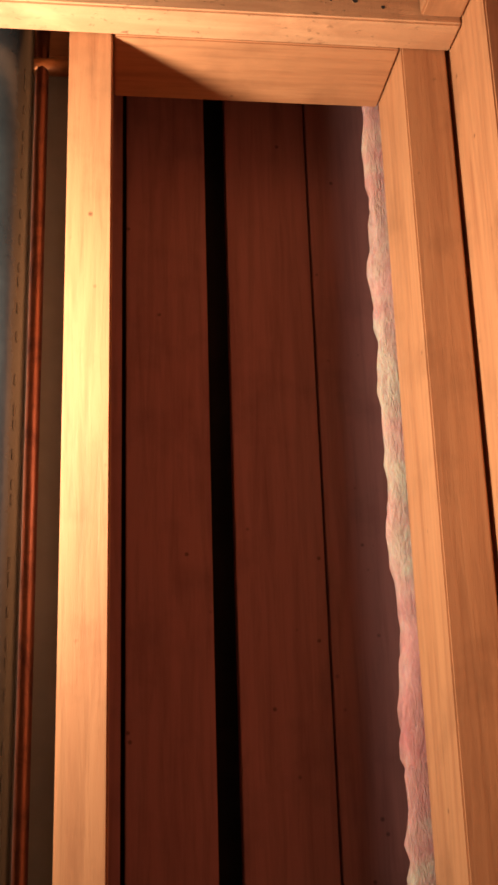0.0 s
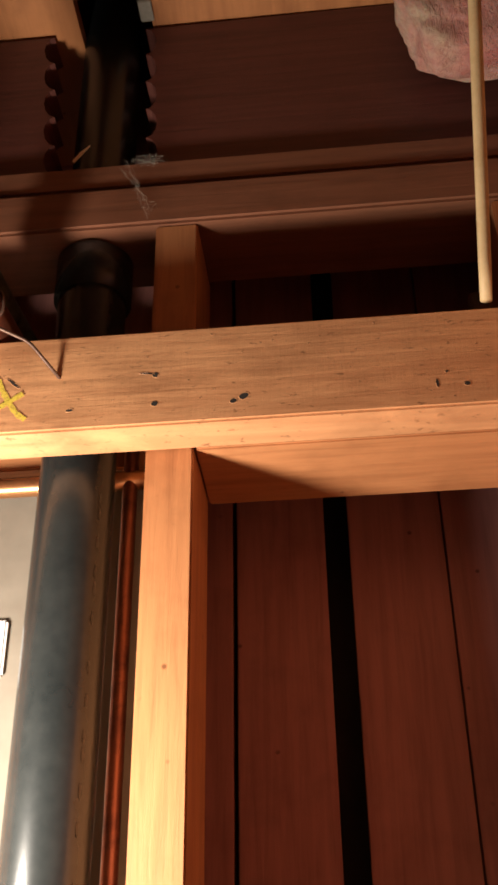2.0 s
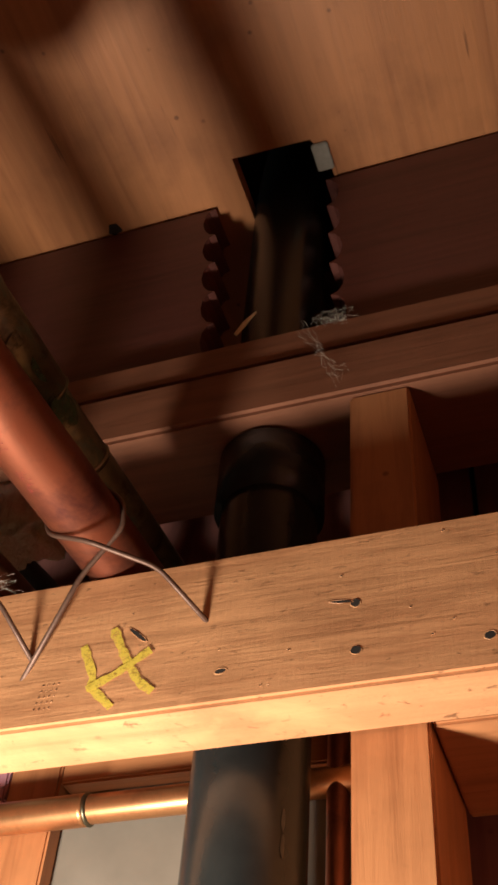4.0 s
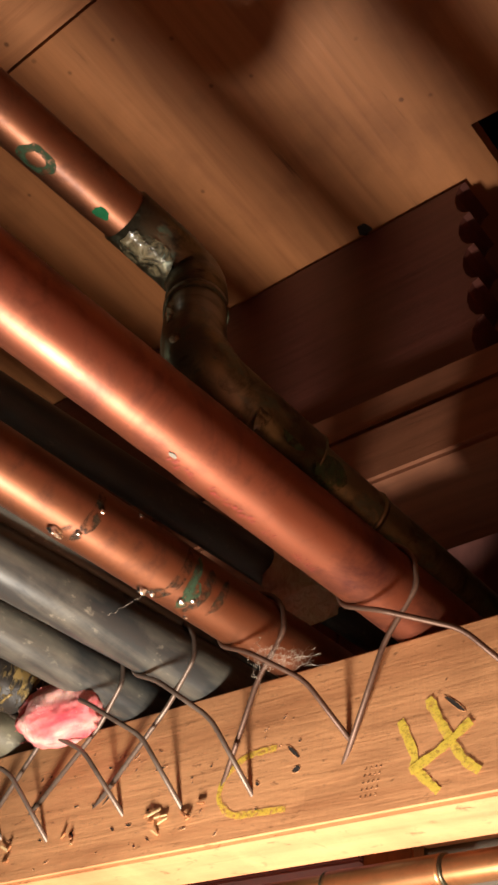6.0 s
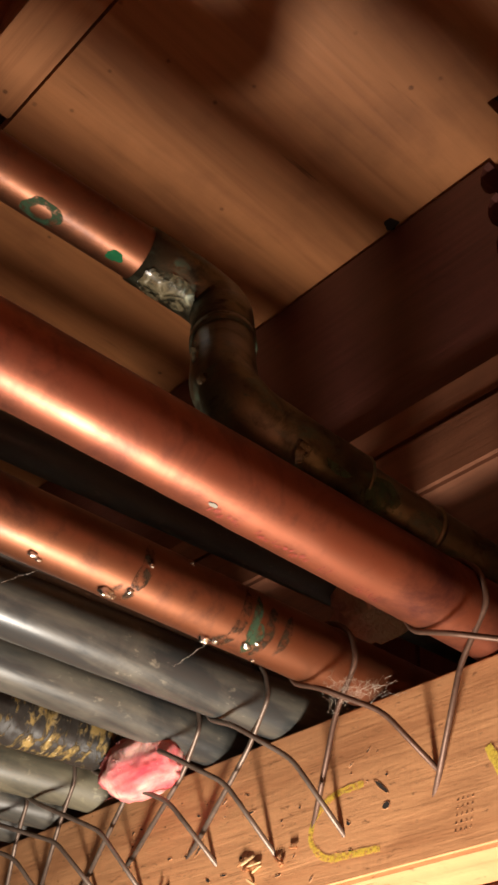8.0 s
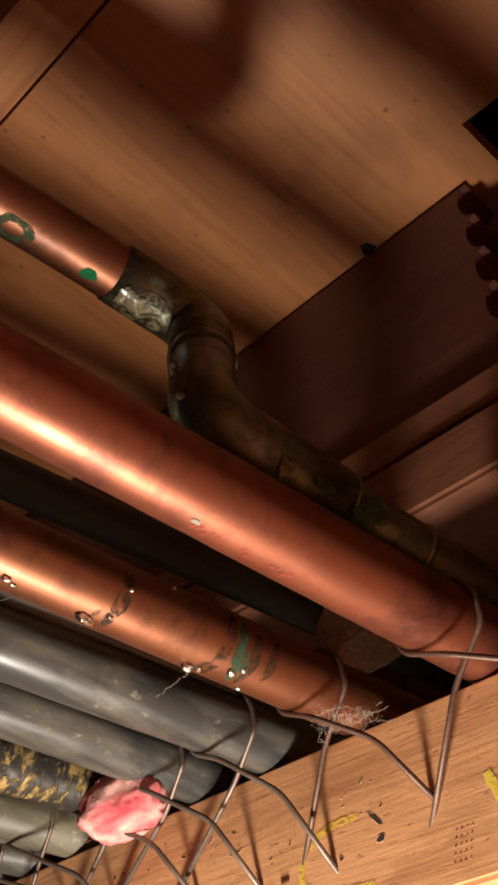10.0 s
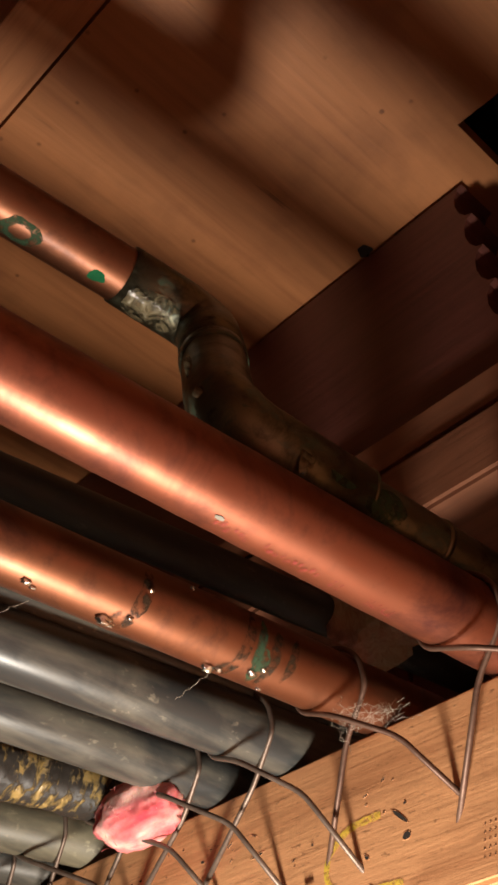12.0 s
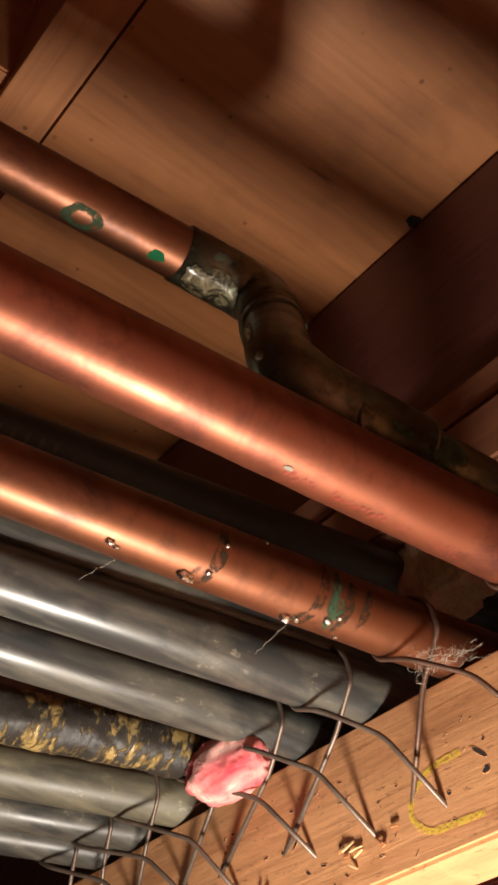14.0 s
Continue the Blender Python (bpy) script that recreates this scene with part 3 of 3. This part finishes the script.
part("tube", tube(rail_path(-1.3, -0.1415), RAIL[3], 24), BRIGHT_COPPER, rail, smooth=True)
part("coupling", tube(rail_path(-0.402, -0.322), 0.0096, 24), BRIGHT_COPPER, rail, "copper coupling", smooth=True)
for x in (-0.404, -0.323):
    part("ring", tube(rail_path(x, x + 0.003, 3), [0.0093, 0.0100, 0.0099, 0.0089], 24), SOLDER, rail, "thin rim of greenish solder", smooth=True)
thing("copper_tube", tube([(-0.170, 0.845, z * 0.051) for z in range(0, 42)], 0.0065, 20), COPPER, "thin upright copper tube", "pipe", smooth=True)
part("blocking", box(-0.62, -0.3885, 0.8555, 0.870, 2.064, 2.12), PURPLE, stud_wall, "purple-stained blocking")
thing("wall_plate", box(-0.325, -0.2725, 0.865, 0.8718, 1.882, 1.931, 0.002), WHITE_PLASTIC, "small white plastic plate on the drywall", "wall plate")

# ---- insulation ----
def batt(x0, x1, y0, y1, z0, z1, seed):
    """A squeezed fibreglass batt standing upright, puffed and torn along its edge."""
    bm = bmesh.new()
    n, m, rings = 150, 28, []
    for i in range(n + 1):
        z = z0 + (z1 - z0) * i / n
        ring = []
        for k in range(m):
            a = 2 * math.pi * k / m
            c, sn = math.cos(a), math.sin(a)
            q = Vector((math.copysign(abs(c) ** 0.55, c), math.copysign(abs(sn) ** 0.55, sn), 0))
            f = 1 + 0.20 * noise.noise(Vector((q.x, q.y, z * 9 + seed))) + 0.13 * noise.noise(Vector((q.x * 2, q.y * 2, z * 31))) + 0.07 * noise.noise(Vector((q.x * 5, q.y * 5, z * 95)))
            ring.append(bm.verts.new(((x0 + x1) / 2 + q.x * f * (x1 - x0) / 2, (y0 + y1) / 2 + q.y * f * (y1 - y0) / 2, z)))
        rings.append(ring)
    for a, b in zip(rings, rings[1:]):
        for k in range(m):
            bm.faces.new((a[k], a[(k + 1) % m], b[(k + 1) % m], b[k]))
    bm.faces.new(rings[0])
    bm.faces.new(rings[-1])
    return bm


thing("insulation_batt", batt(0.148, 0.243, 0.856, 0.880, 0.2, 2.24, 3), PINK, "pink and yellow fibreglass batt behind the stud", "insulation", smooth=True)
thing("insulation_batt", lump((0.182, 0.712, 2.500), (0.086, 0.045, 0.110), 5, 0.10, 5), PINK, "pink fibreglass hanging from the ceiling", "insulation", smooth=True)
tuft = thing("insulation_tuft", lump((-0.497, 0.692, 2.1065), (0.031, 0.0172, 0.0168), 8, 0.13, 5, 0.8), PINK_BRIGHT, "tuft of pink fibreglass under the wrapped pipe", "insulation", smooth=True)
thing("insulation_tuft", lump((-0.393, 0.792, 2.238), (0.034, 0.022, 0.030), 9, 0.35), PINK, "dusty tuft of fibreglass behind the pipes", "insulation", smooth=True)

fuzz, bm = random.Random(12), bmesh.new()
for k in range(70):
    a, b = fuzz.uniform(0, 6.283), fuzz.uniform(-1.2, 0.6)
    n = Vector((math.cos(a) * math.cos(b), -abs(math.sin(a)) * math.cos(b), math.sin(b)))
    p = Vector((-0.497, 0.692, 2.1065)) + Vector((n.x * 0.028, n.y * 0.0160, n.z * 0.0153))
    d = Vector((fuzz.gauss(0, 1), fuzz.gauss(0, 1), fuzz.gauss(0, 1))) * 0.0035
    tube([p - d, p + n * 0.0020, p + d + n * 0.0015], 0.00010, 3, bm)
part("loose_fibre", bm, PINK_BRIGHT, tuft, "loose pink fibres")

# ---- dowel ----
thing("wooden_stick", tube([Vector((0.133, 0.716, 2.113)).lerp(Vector((0.158, 0.60, 2.50)), i / 12) for i in range(13)], [0.0048] + [0.0052 + 0.00005 * i for i in range(12)], 14), DOWEL, "pale wooden stick hanging beside the side wall", "stick", smooth=True)


# ---- paint marks on the ledger ----
def stroke(points, width, lift):
    bm = bmesh.new()
    pts = [Vector((x, 0.7196 - lift, z)) for x, z in points]
    prev = None
    for i, p in enumerate(pts):
        d = (pts[min(i + 1, len(pts) - 1)] - pts[max(i - 1, 0)]).normalized()
        side = Vector((d.z, 0, -d.x)) * width * (0.5 + 0.20 * noise.noise(p * 210) + 0.06 * noise.noise(p * 700))
        pair = (bm.verts.new(p + side), bm.verts.new(p - side))
        if prev:
            bm.faces.new((prev[0], pair[0], pair[1], prev[1]))
        prev = pair
    return bm


def seg(a, b, n=14):
    return [(a[0] + (b[0] - a[0]) * i / n, a[1] + (b[1] - a[1]) * i / n) for i in range(n + 1)]


def brush(*corners):
    """A hand-drawn line through a few corners."""
    return [(p.x, p.z) for p in rounded([(x, 0, z) for x, z in corners], 0.009, 12)]


def finely(points, step=0.0008):
    out = []
    for a, b in zip(points, points[1:]):
        n = max(1, int(math.dist(a, b) / step))
        out += seg(a, b, n)[:-1]
    return out + [points[-1]]


letter_h = holder("letter_h", (-0.25, 0.7194, 2.05), "yellow painted capital letter H on the ledger", "paint mark")
for k, corners in enumerate((((-0.2696, 2.0648), (-0.2607, 2.0450), (-0.2610, 2.0390), (-0.2479, 2.0258)), ((-0.2542, 2.0729), (-0.2447, 2.0538), (-0.2350, 2.0378), (-0.2271, 2.0315)), ((-0.2630, 2.0378), (-0.2466, 2.0452), (-0.2311, 2.0562)))):
    part("stroke", stroke(finely(brush(*corners)), 0.0046, 0.0002 * k), YELLOW, letter_h)
letter_c = holder("letter_c", (-0.365, 0.7194, 2.045), "faint yellow painted capital letter C on the ledger", "paint mark")
part("stroke", stroke(finely(brush((-0.3455, 2.0664), (-0.3665, 2.0660), (-0.3800, 2.0560), (-0.3822, 2.0450), (-0.3720, 2.0340), (-0.3537, 2.0330), (-0.3350, 2.0322))), 0.0036, 0.0), YELLOW_FAINT, letter_c)


# ---- small marks on the ledger ----
def pit(x, z, w, h, turn, parent, deep=0.0012):
    """A nail hole or dent: a raised splintered rim round a flat face painted as shade."""
    bm = bmesh.new()
    n, c, sn = 14, math.cos(turn), math.sin(turn)
    rings = []
    for k, (r, d) in enumerate(((1.10, 0.0001), (1.02, 0.00028), (0.94, 0.0002), (0.45, 0.0002))):
        ring = []
        for i in range(n):
            a = 2 * math.pi * i / n
            f = r * (1 + 0.25 * noise.noise(Vector((math.cos(a), math.sin(a), x * 91 + k))))
            u, v = w * f * math.cos(a), h * f * math.sin(a)
            ring.append(bm.verts.new((x + u * c - v * sn, 0.72 - d, z + u * sn + v * c)))
        rings.append(ring)
    for a, b in zip(rings, rings[1:]):
        for i in range(n):
            bm.faces.new((a[i], a[(i + 1) % n], b[(i + 1) % n], b[i]))
    bm.faces.new(rings[-1])
    ob = part("nail_hole", bm, LEDGER, parent)
    # the shade inside the hole is this near-black colour
    ob.data.materials.append(SHADE_FILL)
    for f in ob.data.polygons[n * 2:]:
        f.material_index = 1


for x, z, w, h, turn in ((-0.127, 2.066, 0.0026, 0.0024, 0), (-0.134, 2.068, 0.006, 0.0009, -0.15), (-0.127, 2.039, 0.0028, 0.0022, 0), (-0.066, 2.037, 0.0028, 0.0022, 0.2), (-0.058, 2.041, 0.004, 0.003, 0.4),
                         (0.110, 2.039, 0.0026, 0.0022, 0), (0.096, 2.051, 0.0014, 0.0012, 0), (0.135, 2.034, 0.0022, 0.0018, 0), (0.088, 2.041, 0.0012, 0.004, 0.1), (-0.331, 2.052, 0.0026, 0.0018, 0.2), (-0.334, 2.062, 0.006, 0.0011, -0.75),
                         (-0.240, 2.067, 0.0075, 0.0012, -0.75), (-0.193, 2.038, 0.003, 0.0016, 0.1), (-0.470, 2.060, 0.005, 0.0010, 0.8), (-0.430, 2.071, 0.005, 0.0008, 0.1), (-0.536, 2.066, 0.004, 0.003, 0.6)):
    pit(x, z, w, h, turn, ledger)
for i in range(5):
    for j in range(4):
        pit(-0.2905 + j * 0.0028 + 0.0006 * i, 2.0305 + i * 0.0034, 0.0005, 0.0004, 0, ledger)
rnd = random.Random(5)
for i in range(46):
    pit(rnd.uniform(-0.62, 0.16), rnd.uniform(2.026, 2.104), rnd.uniform(0.0004, 0.0009), rnd.uniform(0.0003, 0.0005), rnd.uniform(-0.3, 0.3), ledger)

for i in range(34):
    pit(rnd.uniform(-0.62, -0.33), rnd.uniform(2.026, 2.085), rnd.uniform(0.0008, 0.0026), rnd.uniform(0.0004, 0.0010), rnd.uniform(-0.9, 0.9), ledger)
# splinters torn up round the hooks
for i in range(26):
    x, z = rnd.choice((-0.575, -0.565, -0.555, -0.500, -0.41, -0.42, -0.62)) + rnd.gauss(0, 0.012), rnd.gauss(2.040, 0.006)
    z = max(2.026, min(2.075, z))
    a, ln, wd = rnd.uniform(-0.7, 0.7), rnd.uniform(0.003, 0.010), rnd.uniform(0.0006, 0.0018)
    bm = box(-ln / 2, ln / 2, -0.0006, 0.0006, -wd / 2, wd / 2, 0.0002)
    bmesh.ops.transform(bm, verts=bm.verts[:], matrix=Matrix.Translation((x, 0.7185, z)) @ Matrix.Rotation(a, 4, "Y") @ Matrix.Rotation(rnd.uniform(-0.5, 0.5), 4, "Z"))
    part("splinter", bm, DOWEL if rnd.random() < 0.6 else FIR_X, ledger)

# ---- solder drips and stains on the second copper pipe ----
P2 = PIPES[1]
second = [o for o in scene.objects if o.name == "copper_pipe.001"][0]
second.location = (0, 0, 0)


def drop(p, y, angle, size, stretch, parent):
    bm = bmesh.new()
    bmesh.ops.create_icosphere(bm, subdivisions=3, radius=1.0)
    th = math.radians(angle)
    out = Vector((math.cos(th), 0, math.sin(th)))
    c = axis_at(p, y) + out * (p[3] + size * 0.25)
    for v in bm.verts:
        v.co = c + Vector((v.co.x * size, v.co.y * size * stretch, v.co.z * size)) * 0.8 * (1 + 0.55 * noise.noise(v.co * 2 + Vector((y * 50, 0, 0))))
    part("solder_drop", bm, SOLDER_DROP, parent, "bright bead of solder", smooth=True)


for y, angle, size in ((0.563, -86, 0.0030), (0.567, -92, 0.0019), (0.572, -66, 0.0014), (0.621, -97, 0.0028), (0.626, -92, 0.0017), (0.523, -76, 0.0019), (0.527, -82, 0.0013), (0.597, 25, 0.0012), (0.575, -15, 0.0012), (0.640, -72, 0.0020), (0.644, -60, 0.0014), (0.651, -100, 0.0013)):
    drop(P2, y, angle, size, 1.5, second)
for y, angle, w, h, m in ((0.573, -30, 0.0036, 0.015, STAIN), (0.569, -78, 0.0050, 0.005, STAIN), (0.627, -88, 0.0045, 0.005, STAIN), (0.630, -35, 0.0028, 0.017, STAIN), (0.641, -58, 0.0034, 0.010, VERDIGRIS), (0.646, -40, 0.0032, 0.015, STAIN), (0.656, -30, 0.0026, 0.011, STAIN), (0.637, -20, 0.0024, 0.013, VERDIGRIS)):
    part("stain", curved_patch(P2, y, angle, w, h, y * 100), m, second, "dark flux run", smooth=True)

# ---- red printing on the first copper pipe ----
P1 = PIPES[0]
first = [o for o in scene.objects if o.name == "copper_pipe"][0]


def print_on(p, text, y, angle, size, material, parent, label):
    """Lettering laid round a pipe, running towards lower y."""
    cu = bpy.data.curves.new("lettering", "FONT")
    cu.body, cu.size, cu.resolution_u = text, size, 2
    tmp = new("lettering", cu)
    me = bpy.data.meshes.new_from_object(tmp)
    bpy.data.objects.remove(tmp)
    for v in me.vertices:
        th = math.radians(angle) - (v.co.y - size * 0.35) / p[3]
        c = axis_at(p, y - v.co.x)
        v.co = c + Vector((math.cos(th), 0, math.sin(th))) * (p[3] + 0.0003)
    me.materials.append(material)
    ob = new("lettering", me)
    ob.parent = parent
    ob.matrix_parent_inverse = Matrix.Translation(parent.location).inverted()
    ob["label"] = label


print_on(P1, "TYPE", 0.651, -94, 0.0075, INK, first, "faded red word TYPE")
print_on(P1, "M", 0.620, -94, 0.0075, INK, first, "faded red letter M")
for k in range(16):
    y = 0.606 - 0.0031 * k - (0.006 if k > 9 else 0)
    part("print_bar", curved_patch(P1, y, -93 + 4 * math.sin(k * 2.3), 0.0007 + 0.0004 * (k % 3), 0.0014 + 0.0006 * ((k * 7) % 4) / 3, k * 7.7), INK, first, "faded red printing")
part("stain", curved_patch(P1, 0.553, -84, 0.0022, 0.0010, 6), PALE_INK, first, "pale smear")
for i in range(9):
    part("print_bar", curved_patch(BLACK, 0.46 + i * 0.0085, -48, 0.0013, 0.0032, i), DIM_INK, black_pipe, "worn pale printing")

# faint bars of printing down the drain
for i in range(34):
    z = 1.30 + i * 0.021 + 0.004 * (i % 3)
    if i % 7 == 6:
        continue
    th = math.radians(-36)
    u = Vector((-math.sin(th), math.cos(th), 0))
    nrm = Vector((math.cos(th), math.sin(th), 0))
    part("print_bar", patch(Vector((-0.2045, 0.80, z)) + nrm * 0.0310, Vector((0, 0, 1)), u, nrm, 0.0055, 0.0011, i, 0.0003), DIM_INK, drain, "worn pale printing")

# ---- splinter, lint and cobwebs ----
bm = tube([(-0.2215, 0.752, 2.3455), (-0.214, 0.750, 2.354), (-0.2055, 0.748, 2.362)], [0.0014, 0.0018, 0.0006], 6)
thing("splinter", bm, DOWEL, "pale wood splinter on the top plate", "splinter")


def web(name, start, end, strands, spread, seed, label):
    r, bm = random.Random(seed), bmesh.new()
    for k in range(strands):
        a, b = Vector(start), Vector(end)
        pts = []
        off = Vector((r.gauss(0, spread), r.gauss(0, spread), r.gauss(0, spread)))
        off2 = Vector((r.gauss(0, spread), r.gauss(0, spread), r.gauss(0, spread)))
        for i in range(15):
            t = i / 14
            pts.append(a.lerp(b, t) + off * (1 - t) + off2 * t + Vector((noise.noise(Vector((t * 7, k, seed))), noise.noise(Vector((k, t * 7, seed))), noise.noise(Vector((seed, k, t * 7))))) * spread * 1.7)
        tube(pts, 0.00007, 4, bm)
    thing(name, bm, WEB, label, "cobweb", kind="stuff")


web("cobweb", (-0.351, 0.690, 2.142), (-0.340, 0.697, 2.102), 9, 0.0040, 3, "dusty cobweb strands round a hook")
web("cobweb", (-0.342, 0.697, 2.104), (-0.317, 0.706, 2.106), 10, 0.0042, 4, "dusty cobweb strands on the ledger")
web("cobweb", (-0.364, 0.625, 2.109), (-0.398, 0.634, 2.113), 1, 0.0006, 11, "single cobweb thread between two pipes")
web("cobweb", (-0.371, 0.531, 2.109), (-0.410, 0.533, 2.120), 1, 0.0006, 12, "single cobweb thread between two pipes")
web("cobweb", (-0.170, 0.750, 2.335), (-0.142, 0.750, 2.268), 7, 0.0035, 6, "thin cobweb hanging from the top plate")
web("cobweb", (-0.160, 0.752, 2.340), (-0.140, 0.752, 2.336), 9, 0.004, 7, "lint on the top plate")

# Flat near-black patch painting the shade of a gap; no opening is cut.
thing("knot_hole", patch((-0.356, 0.762, SUBFLOOR), Vector((1, 0, 0)), Vector((0, 1, 0)), Vector((0, 0, -1)), 0.006, 0.006, 3, 0.0004), SHADE_FILL, "patch painted as the shade of a gap where the plywood meets the joist", "hole", "structure")

thing("wood_flake", box(-0.166, -0.152, 0.733, 0.758, SUBFLOOR - 0.004, SUBFLOOR - 0.0005, 0.001), PALE_INK, "greyish flake at the corner of the drain notch", "flake", "structure")
